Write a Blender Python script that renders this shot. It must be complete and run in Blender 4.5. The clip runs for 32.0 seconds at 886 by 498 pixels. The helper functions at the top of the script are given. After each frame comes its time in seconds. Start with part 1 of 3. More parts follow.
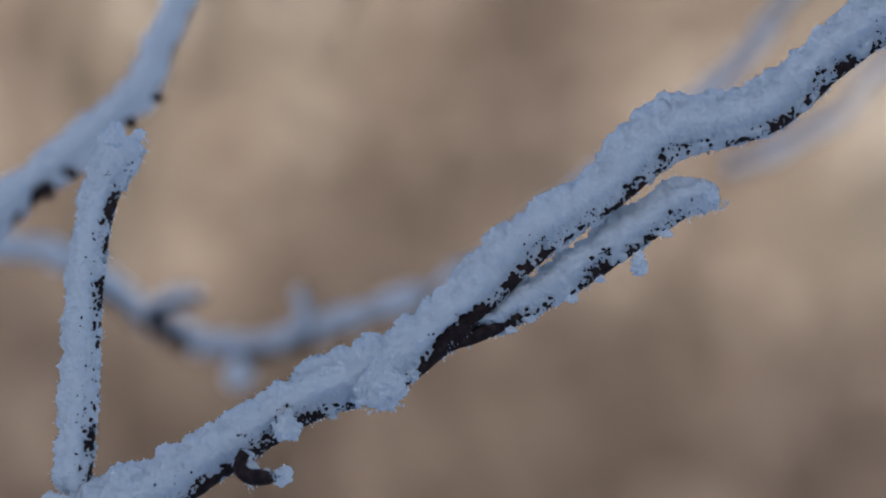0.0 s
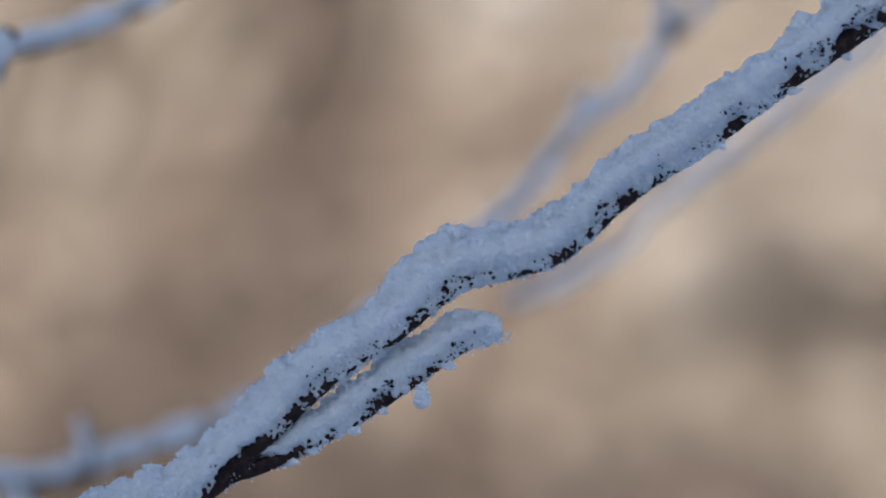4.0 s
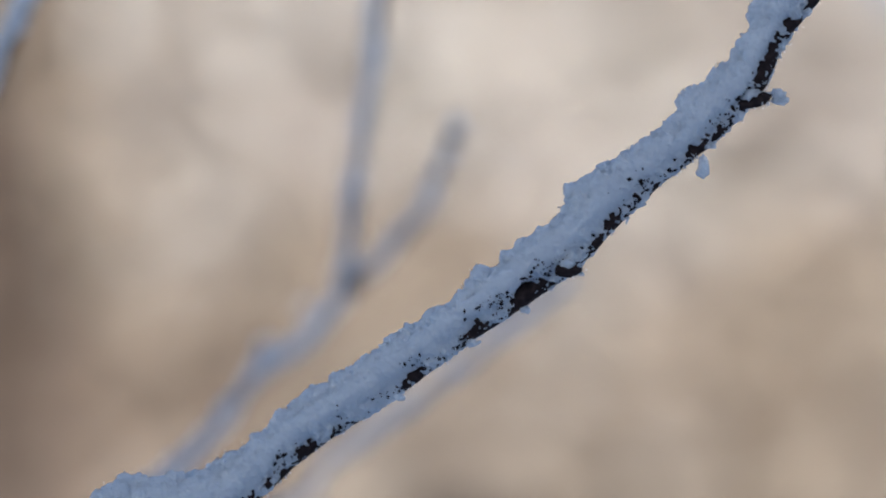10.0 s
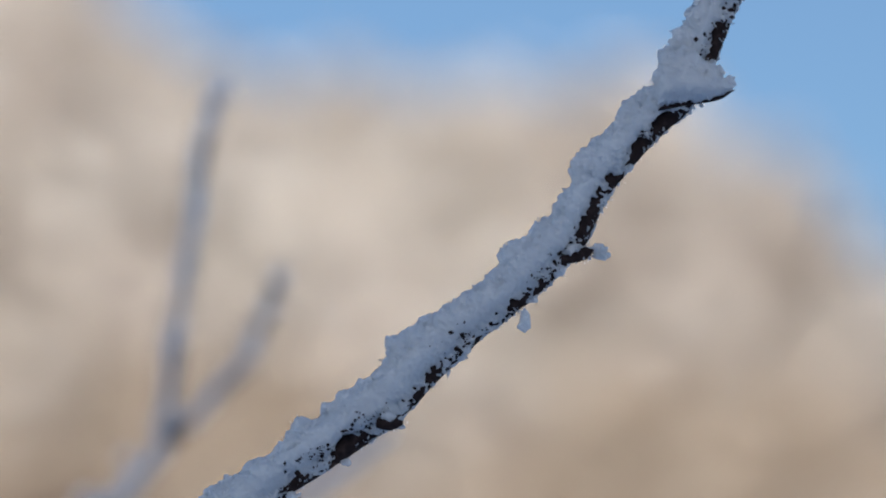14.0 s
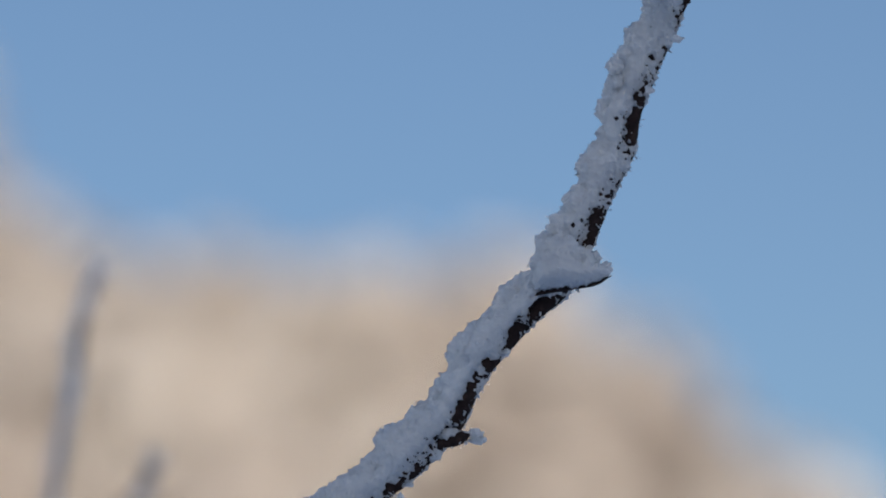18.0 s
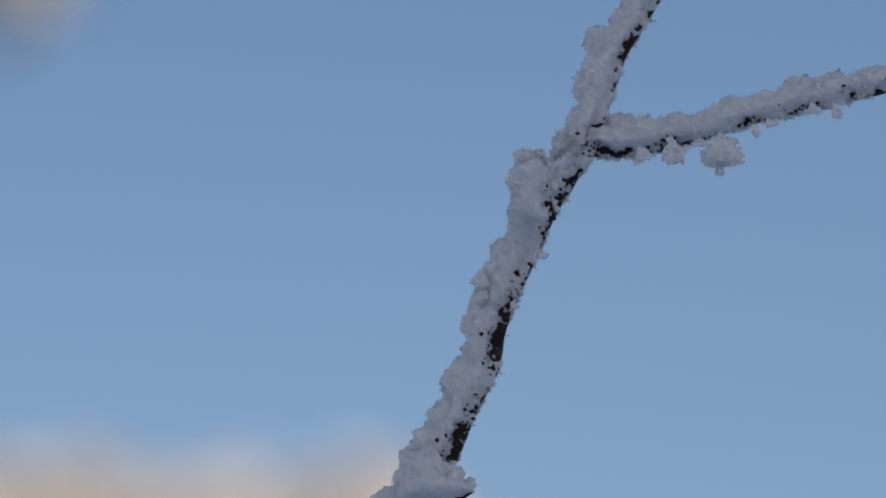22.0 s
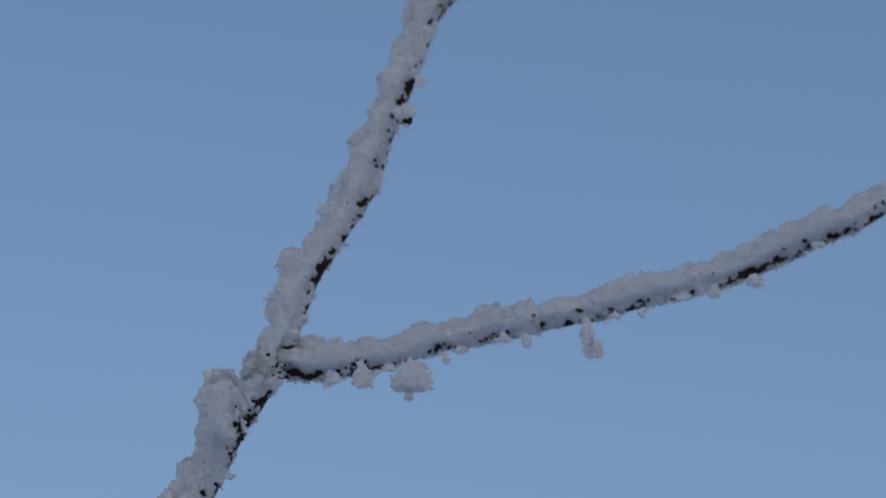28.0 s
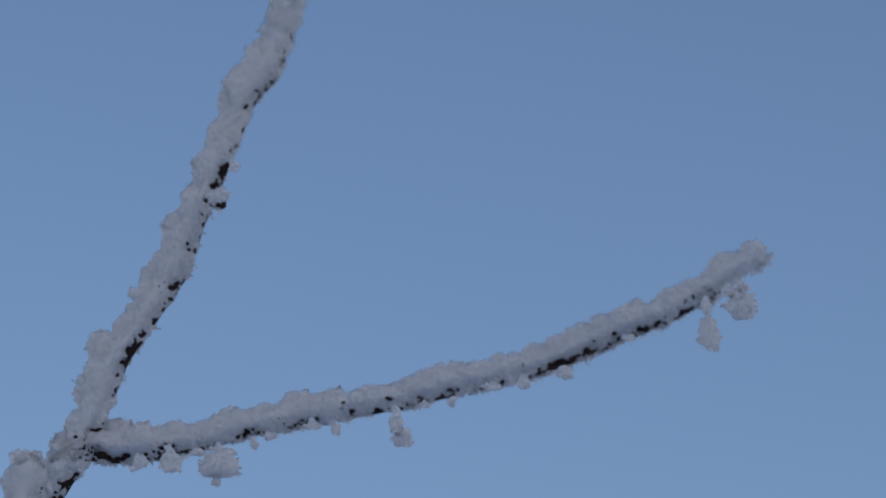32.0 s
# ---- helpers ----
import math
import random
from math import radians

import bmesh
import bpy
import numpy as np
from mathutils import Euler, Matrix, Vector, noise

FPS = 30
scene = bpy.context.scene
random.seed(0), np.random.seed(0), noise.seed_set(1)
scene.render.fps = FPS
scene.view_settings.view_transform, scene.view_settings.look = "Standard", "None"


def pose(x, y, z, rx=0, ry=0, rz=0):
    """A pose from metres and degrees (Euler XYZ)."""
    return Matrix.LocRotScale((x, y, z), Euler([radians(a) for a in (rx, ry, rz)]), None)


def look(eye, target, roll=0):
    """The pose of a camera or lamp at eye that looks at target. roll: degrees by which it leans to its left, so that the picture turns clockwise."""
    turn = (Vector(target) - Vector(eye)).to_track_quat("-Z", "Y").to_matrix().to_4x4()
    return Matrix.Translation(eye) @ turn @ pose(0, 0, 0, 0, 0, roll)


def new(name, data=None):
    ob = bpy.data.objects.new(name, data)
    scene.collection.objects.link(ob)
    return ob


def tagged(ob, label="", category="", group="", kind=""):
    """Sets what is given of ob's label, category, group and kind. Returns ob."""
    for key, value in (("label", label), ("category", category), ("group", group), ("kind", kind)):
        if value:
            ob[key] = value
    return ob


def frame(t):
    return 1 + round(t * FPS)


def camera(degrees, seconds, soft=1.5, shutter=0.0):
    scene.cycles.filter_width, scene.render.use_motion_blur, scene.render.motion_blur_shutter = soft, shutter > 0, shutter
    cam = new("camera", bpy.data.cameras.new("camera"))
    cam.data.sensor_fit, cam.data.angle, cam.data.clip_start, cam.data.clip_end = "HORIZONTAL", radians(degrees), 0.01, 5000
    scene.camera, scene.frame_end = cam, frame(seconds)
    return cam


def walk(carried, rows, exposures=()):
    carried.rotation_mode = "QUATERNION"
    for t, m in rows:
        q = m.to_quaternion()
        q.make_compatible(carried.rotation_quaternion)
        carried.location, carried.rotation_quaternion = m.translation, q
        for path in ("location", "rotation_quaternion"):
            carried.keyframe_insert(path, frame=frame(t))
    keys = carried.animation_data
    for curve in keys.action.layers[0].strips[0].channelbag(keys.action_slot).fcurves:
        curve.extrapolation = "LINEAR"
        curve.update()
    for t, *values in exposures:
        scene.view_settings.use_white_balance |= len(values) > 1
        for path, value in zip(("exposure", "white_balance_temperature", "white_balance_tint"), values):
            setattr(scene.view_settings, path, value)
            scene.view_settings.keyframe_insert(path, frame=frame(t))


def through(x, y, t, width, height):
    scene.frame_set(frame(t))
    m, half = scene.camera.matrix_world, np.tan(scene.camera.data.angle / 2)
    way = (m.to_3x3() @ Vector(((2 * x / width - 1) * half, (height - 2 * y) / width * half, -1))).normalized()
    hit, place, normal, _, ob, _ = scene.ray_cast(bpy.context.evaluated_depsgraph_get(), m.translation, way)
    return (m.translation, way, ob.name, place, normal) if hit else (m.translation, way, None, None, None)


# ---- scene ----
# Camera: a tripod at a snowy shrub, panning and tilting up along one frosted branch.
EYE = Vector((0.0, 0.0, 1.5))
cam = camera(14.0, 32.0, soft=1.9)
cam.data.dof.use_dof = True
cam.data.dof.focus_distance = 1.10
cam.data.dof.aperture_fstop = 4.2


def toward(az, el, dist=1.0):
    """The place dist metres from the eye, az degrees to the right of +y and el degrees up."""
    a, e = radians(az), radians(el)
    return EYE + dist * Vector((math.sin(a) * math.cos(e), math.cos(a) * math.cos(e), math.sin(e)))


# seconds, degrees to the right, degrees up
PATH = [
    (0, 0.000, 3.000), (0.5, 0.458, 3.377), (1, 0.887, 3.700), (1.5, 1.407, 3.998), (2, 1.913, 4.215),
    (2.5, 2.394, 4.471), (4.5, 3.923, 5.348), (5, 4.520, 5.675), (5.5, 5.029, 6.030), (6, 5.482, 6.382),
    (6.5, 5.912, 6.731), (7, 6.341, 7.123), (7.5, 6.686, 7.499), (8, 7.098, 7.843), (8.5, 7.445, 8.059),
    (9, 7.824, 8.318), (9.5, 8.168, 8.636), (10, 8.575, 9.061), (10.5, 9.038, 9.303), (11, 9.483, 9.585),
    (11.5, 9.818, 9.908), (12, 10.193, 10.230), (12.5, 10.498, 10.521), (13, 10.764, 10.917), (13.5, 11.053, 11.188),
    (14, 11.449, 11.481), (14.5, 11.790, 11.821), (15, 12.126, 12.256), (15.5, 12.392, 12.621), (17.5, 13.240, 14.028),
    (18, 13.455, 14.400), (18.5, 13.590, 14.766), (19, 13.840, 15.156), (19.5, 14.123, 15.524), (20, 14.372, 16.107),
    (20.5, 14.668, 16.513), (21, 14.981, 17.040), (21.5, 15.316, 17.421), (22, 15.687, 17.803), (22.5, 16.028, 18.069),
    (23, 16.469, 18.317), (23.5, 16.894, 18.555), (24, 17.349, 18.930), (24.5, 17.756, 19.304), (25, 18.317, 19.674),
    (25.5, 18.796, 19.938), (27.5, 20.474, 21.048), (28, 20.897, 21.326), (28.5, 21.424, 21.606), (29, 21.930, 21.851),
    (29.5, 22.319, 22.046), (30, 22.685, 22.160), (30.5, 23.058, 22.295), (31, 23.404, 22.469), (31.5, 23.785, 22.620),
    (32, 24.119, 22.710)]
walk(cam, [(t, look(EYE, toward(a, e, 5.0))) for t, a, e in PATH],
     exposures=[(0.0, 0.52, 5620, 11), (5.0, 0.65, 5580, 11), (8.0, 0.63, 5550, 11), (9.0, 0.48, 5550, 11), (11.0, 0.40, 5550, 11), (12.0, 0.35, 5620, 11), (14.0, 0.30, 5670, 11), (16.0, 0.11, 5780, 12), (20.0, 0.12, 6160, 14), (25.0, 0.15, 6400, 16), (32.0, 0.15, 6140, 17)])

# ---- light ----
SUN_UP, SUN_AT = 13.0, 185.0          # degrees up; degrees clockwise from +y
world = bpy.data.worlds.new("sky")
scene.world = world
world.use_nodes = True
wn = world.node_tree.nodes
sky = wn.new("ShaderNodeTexSky")
sky.sky_type = "NISHITA"
sky.sun_disc = False
sky.sun_elevation = radians(SUN_UP)
sky.sun_rotation = radians(SUN_AT)
sky.air_density, sky.dust_density, sky.ozone_density = 1.0, 3.0, 2.2
wn["Background"].inputs[1].default_value = 0.11
world.node_tree.links.new(sky.outputs[0], wn["Background"].inputs[0])
sun = new("sun", bpy.data.lights.new("sun", "SUN"))
sun.data.energy, sun.data.angle, sun.data.color = 3.5, radians(0.6), (1.0, 0.90, 0.76)
sd = Vector((math.sin(radians(SUN_AT)) * math.cos(radians(SUN_UP)), math.cos(radians(SUN_AT)) * math.cos(radians(SUN_UP)), math.sin(radians(SUN_UP))))
sun.matrix_world = look(sd * 30, (0, 0, 0))


# ---- materials ----
def material(name, rough=0.8):
    m = bpy.data.materials.new(name)
    m.use_nodes = True
    nt = m.node_tree
    b = nt.nodes["Principled BSDF"]
    b.inputs["Roughness"].default_value = rough
    return m, nt, b


def ramp(nt, fac, stops):
    r = nt.nodes.new("ShaderNodeValToRGB")
    while len(r.color_ramp.elements) < len(stops):
        r.color_ramp.elements.new(0.5)
    for e, (p, c) in zip(r.color_ramp.elements, stops):
        e.position, e.color = p, (*c, 1)
    nt.links.new(fac, r.inputs[0])
    return r.outputs[0]


def noise_tex(nt, scale, detail=4.0, vec=None):
    n = nt.nodes.new("ShaderNodeTexNoise")
    n.inputs["Scale"].default_value, n.inputs["Detail"].default_value = scale, detail
    if vec is None:
        vec = nt.nodes.new("ShaderNodeTexCoord").outputs["Object"]
    nt.links.new(vec, n.inputs["Vector"])
    return n.outputs["Fac"]


def bump(nt, b, height, strength, dist):
    n = nt.nodes.new("ShaderNodeBump")
    n.inputs["Strength"].default_value, n.inputs["Distance"].default_value = strength, dist
    nt.links.new(height, n.inputs["Height"])
    nt.links.new(n.outputs[0], b.inputs["Normal"])


def make_snow(name, through):
    m, nt, b = material(name, 0.75)
    c = ramp(nt, noise_tex(nt, 260, 3), [(0.3, (0.77, 0.78, 0.80)), (0.7, (0.83, 0.835, 0.84))])
    nt.links.new(c, b.inputs["Base Color"])
    b.inputs["Subsurface Weight"].default_value = 1.0 if through else 0.0
    b.inputs["Subsurface Radius"].default_value = (1.0, 1.0, 1.0)
    b.inputs["Subsurface Scale"].default_value = through
    b.inputs["Specular IOR Level"].default_value = 0.2
    bump(nt, b, noise_tex(nt, 1500, 4), 0.12, 0.0003)
    if not through:
        glow = nt.nodes.new("ShaderNodeBsdfTranslucent")
        nt.links.new(c, glow.inputs["Color"])
        mix = nt.nodes.new("ShaderNodeMixShader")
        mix.inputs[0].default_value = 0.35
        nt.links.new(b.outputs[0], mix.inputs[1])
        nt.links.new(glow.outputs[0], mix.inputs[2])
        nt.links.new(mix.outputs[0], nt.nodes["Material Output"].inputs["Surface"])
    return m


def make_bark():
    m, nt, b = material("wet_bark", 0.85)
    b.inputs["Specular IOR Level"].default_value = 0.15
    c = ramp(nt, noise_tex(nt, 420, 6), [(0.25, (0.018, 0.012, 0.012)), (0.55, (0.042, 0.027, 0.025)), (0.8, (0.095, 0.062, 0.052))])
    nt.links.new(c, b.inputs["Base Color"])
    bump(nt, b, noise_tex(nt, 900, 5), 0.7, 0.0006)
    return m


def make_leaf(name, dark, mid, light):
    m, nt, b = material(name, 0.85)
    g = nt.nodes.new("ShaderNodeNewGeometry")
    o = nt.nodes.new("ShaderNodeMix")
    o.data_type = "FLOAT"
    o.inputs[0].default_value = 0.2
    nt.links.new(g.outputs["Random Per Island"], o.inputs[2])
    nt.links.new(noise_tex(nt, 0.8, 3), o.inputs[3])
    c = ramp(nt, o.outputs[0], [(0.15, dark), (0.5, mid), (0.85, light)])
    nt.links.new(c, b.inputs["Base Color"])
    return m


def make_trunk():
    m, nt, b = material("frosted_trunk", 0.9)
    c = ramp(nt, noise_tex(nt, 5, 6), [(0.3, (0.07, 0.045, 0.03)), (0.6, (0.15, 0.10, 0.07)), (0.8, (0.35, 0.30, 0.26))])
    nt.links.new(c, b.inputs["Base Color"])
    return m


def make_ground():
    m, nt, b = material("snow_field", 0.8)
    c = ramp(nt, noise_tex(nt, 0.6, 6), [(0.3, (0.72, 0.74, 0.78)), (0.7, (0.86, 0.87, 0.90))])
    nt.links.new(c, b.inputs["Base Color"])
    bump(nt, b, noise_tex(nt, 4, 6), 0.5, 0.05)
    return m


def make_plaster():
    m, nt, b = material("grey_plaster", 0.9)
    c = ramp(nt, noise_tex(nt, 3, 6), [(0.3, (0.40, 0.39, 0.38)), (0.7, (0.52, 0.51, 0.49))])
    nt.links.new(c, b.inputs["Base Color"])
    bump(nt, b, noise_tex(nt, 60, 4), 0.3, 0.004)
    return m


SNOW, LOOSE, BARK, TRUNK, GROUND, PLASTER = make_snow("fresh_snow", 0.006), make_snow("loose_snow", 0.0), make_bark(), make_trunk(), make_ground(), make_plaster()
STRAW = make_leaf("frosted_dry_leaf", (0.278, 0.236, 0.203), (0.448, 0.402, 0.361), (0.625, 0.599, 0.556))
BROWN = make_leaf("brown_dry_leaf", (0.120, 0.085, 0.063), (0.257, 0.195, 0.149), (0.414, 0.348, 0.280))
DUSK = make_leaf("dark_brown_leaf", (0.081, 0.059, 0.044), (0.142, 0.105, 0.079), (0.223, 0.172, 0.136))
TAN = make_leaf("tan_dry_leaf", (0.254, 0.201, 0.156), (0.374, 0.310, 0.244), (0.510, 0.444, 0.366))
CREAM = make_leaf("cream_frosted_leaf", (0.352, 0.311, 0.270), (0.525, 0.485, 0.438), (0.687, 0.662, 0.625))
PALE = make_leaf("pale_frosted_leaf", (0.415, 0.374, 0.337), (0.589, 0.556, 0.517), (0.731, 0.713, 0.685))


# ---- mesh tools ----
def mesh_object(name, verts, faces, mat, parent=None, smooth=True):
    me = bpy.data.meshes.new(name)
    verts, faces = np.asarray(verts, float), np.asarray(faces, int)
    k = faces.shape[1]
    me.vertices.add(len(verts))
    me.vertices.foreach_set("co", verts.ravel())
    me.loops.add(faces.size)
    me.loops.foreach_set("vertex_index", faces.ravel())
    me.polygons.add(len(faces))
    me.polygons.foreach_set("loop_start", np.arange(0, faces.size, k))
    me.polygons.foreach_set("use_smooth", np.full(len(faces), smooth))
    me.update(calc_edges=True)
    me.materials.append(mat)
    ob = new(name, me)
    if parent is not None:
        ob.parent = parent
    return ob


def soft_normals(ob, normals, broad=0.9):
    """Fluffy snow scatters light: shade it by the drift's broad form, with a trace of its grain."""
    own = np.empty(len(normals) * 3)
    ob.data.vertices.foreach_get("normal", own)
    n = normals * broad + own.reshape(-1, 3) * (1 - broad)
    n /= np.maximum(np.linalg.norm(n, axis=1), 1e-9)[:, None]
    ob.data.normals_split_custom_set_from_vertices(n.tolist())


def fuse(name, shells, voxel, mat, parent):
    """Grown together: closed shells of (verts, faces) become one skin, as clinging snow does."""
    verts, tris, at = [], [], 0
    for v, f in shells:
        f = np.asarray(f, int)
        if f.shape[1] == 4:
            f = np.concatenate([f[:, [0, 1, 2]], f[:, [0, 2, 3]]])
        verts.append(v)
        tris.append(f + at)
        at += len(v)
    raw = mesh_object(name, np.concatenate(verts), np.concatenate(tris), mat)
    skin = raw.modifiers.new("skin", "REMESH")
    skin.mode, skin.voxel_size, skin.use_smooth_shade = "VOXEL", voxel, True
    melt = raw.modifiers.new("melt", "SMOOTH")
    melt.factor, melt.iterations = 0.5, 1
    me = bpy.data.meshes.new_from_object(raw.evaluated_get(bpy.context.evaluated_depsgraph_get()))
    old = raw.data
    bpy.data.objects.remove(raw)
    bpy.data.meshes.remove(old)
    if not me.materials:
        me.materials.append(mat)
    me.name = name
    ob = new(name, me)
    ob.parent = parent
    return ob


GRAD = np.random.RandomState(5).normal(size=(512, 3))
GRAD /= np.linalg.norm(GRAD, axis=1)[:, None]


def perlin(p):
    """Gradient noise, about -1 to 1, at rows of places."""
    i = np.floor(p).astype(np.int64)
    f = p - i
    u = f * f * f * (f * (f * 6 - 15) + 10)
    total = np.zeros(len(p))
    for dx in (0, 1):
        for dy in (0, 1):
            for dz in (0, 1):
                h = ((i[:, 0] + dx) * 73856093 ^ (i[:, 1] + dy) * 19349663 ^ (i[:, 2] + dz) * 83492791) & 511
                d = ((f - (dx, dy, dz)) * GRAD[h]).sum(1)
                w = (u[:, 0] if dx else 1 - u[:, 0]) * (u[:, 1] if dy else 1 - u[:, 1]) * (u[:, 2] if dz else 1 - u[:, 2])
                total += d * w
    return total * 1.6


def domes(p):
    """Rounded heads, 0 to 1, one to each unit of space and of uneven size, at rows of places."""
    i = np.floor(p).astype(np.int64)
    best = np.zeros(len(p))
    for dx in (-1, 0, 1):
        for dy in (-1, 0, 1):
            for dz in (-1, 0, 1):
                c = i + (dx, dy, dz)
                h = (c[:, 0] * 73856093 ^ c[:, 1] * 19349663 ^ c[:, 2] * 83492791) & 511
                d = ((p - c - 0.5 - 0.45 * GRAD[h]) ** 2).sum(1)
                size = 0.62 + 0.26 * GRAD[(h * 7 + 3) & 511, 0]
                best = np.maximum(best, size * np.sqrt(np.clip(1 - d / (size * 1.15) ** 2, 0, 1)))
    return best


def spline(rows, n):
    """n rows along a smooth curve through the rows, evenly spaced by the first three columns."""
    a = np.asarray(rows, float)
    a = np.vstack([2 * a[0] - a[1], a, 2 * a[-1] - a[-2]])
    out = []
    for k in range(1, len(a) - 2):
        t = np.linspace(0, 1, 60, endpoint=False)[:, None]
        p0, p1, p2, p3 = a[k - 1], a[k], a[k + 1], a[k + 2]
        out.append(0.5 * (2 * p1 + (p2 - p0) * t + (2 * p0 - 5 * p1 + 4 * p2 - p3) * t * t + (3 * p1 - p0 - 3 * p2 + p3) * t ** 3))
    c = np.vstack(out + [a[-2:-1]])
    s = np.concatenate([[0], np.cumsum(np.linalg.norm(np.diff(c[:, :3], axis=0), axis=1))])
    at = np.linspace(0, s[-1], n)
    return np.stack([np.interp(at, s, c[:, j]) for j in range(c.shape[1])], 1), s[-1]


def curve_rows(stations, near, far, late=1.0, bow=None):
    """World places with snow depth and bark radius (metres) for stations of degrees and millimetres at 1.1 m."""
    rows = []
    for k, (az, el, up, r) in enumerate(stations):
        d = near + (far - near) * (k / (len(stations) - 1)) ** late
        if bow:
            d += bow[2] * math.exp(-((az - bow[0]) / bow[1]) ** 2)
        rows.append((*toward(az, el, d), up * d / 1100, r * d / 1100))
    return rows


def frames_along(c, even=1):
    """Tangent, the snow's side and the side to the camera, at each row; tangents averaged over some rows."""
    t = np.gradient(c[:, :3], axis=0)
    if even > 2:
        pad = np.pad(t, ((even, even), (0, 0)), mode="edge")
        total = np.cumsum(pad, axis=0)
        t = total[2 * even:] - total[:-2 * even]
    t /= np.linalg.norm(t, axis=1)[:, None]
    v = np.array(EYE) - c[:, :3]
    v -= (v * t).sum(1)[:, None] * t
    v /= np.linalg.norm(v, axis=1)[:, None]
    n = np.cross(v, t)
    flip = np.sign(np.median(n[:, 2] - 0.9 * n[:, 0]))
    return t, n * flip, v


def grid_faces(ns, na):
    i, j = np.meshgrid(np.arange(ns - 1), np.arange(na), indexing="ij")
    k = (j + 1) % na
    f = np.stack([i * na + j, i * na + k, (i + 1) * na + k, (i + 1) * na + j], -1).reshape(-1, 4)
    return f


def ball(detail=3):
    bm = bmesh.new()
    bmesh.ops.create_icosphere(bm, subdivisions=detail, radius=1.0)
    v = np.array([x.co[:] for x in bm.verts])
    f = np.array([[y.index for y in x.verts] for x in bm.faces])
    bm.free()
    return v, f


BALL, HEAD = ball(3), ball(1)
GRAIN = (np.array([(1, 0, 0), (-1, 0, 0), (0, 1, 0), (0, -1, 0), (0, 0, 1), (0, 0, -1)], float),
         np.array([(0, 2, 4), (2, 1, 4), (1, 3, 4), (3, 0, 4), (2, 0, 5), (1, 2, 5), (3, 1, 5), (0, 3, 5)]))


BARED = [(28.85, 21.97, 1.6), (29.40, 22.31, 1.4), (-0.22, 1.44, 4.8), (0.14, 1.66, 6.9), (0.59, 1.75, 5.2), (4.10, 4.70, 2.8), (-3.08, -0.31, 3.4), (-2.72, 0.07, 2.4), (14.73, 13.00, 3.4), (15.13, 13.49, 3.1), (13.75, 11.40, 2.4), (14.22, 12.56, 2.1), (10.00, 8.37, 4.1), (10.73, 8.95, 2.4), (12.64, 10.61, 2.4), (8.15, 7.04, 3.1), (9.87, 8.29, 4.1), (12.61, 10.54, 3.1), (5.80, 5.34, 2.8), (4.10, 4.75, 2.4), (15.03, 13.41, 2.4), (14.75, 13.05, 2.4), (17.14, 17.89, 1.9), (17.35, 18.34, 1.4), (16.05, 14.85, 2.4), (16.77, 16.91, 2.1), (18.33, 19.38, 2.8), (-4.47, 1.79, 5.9), (-4.25, 1.57, 4.8), (-3.17, 1.26, 4.5), (-2.19, 1.53, 3.1), (-4.57, 5.28, 4.7), (-4.44, 5.88, 3.8), (-4.97, 4.95, 3.8), (-6.22, 3.84, 4.3), (-5.91, 4.14, 3.8), (7.11, 8.50, 4.5), (8.72, 10.85, 4.1), (8.52, 10.09, 2.4)]


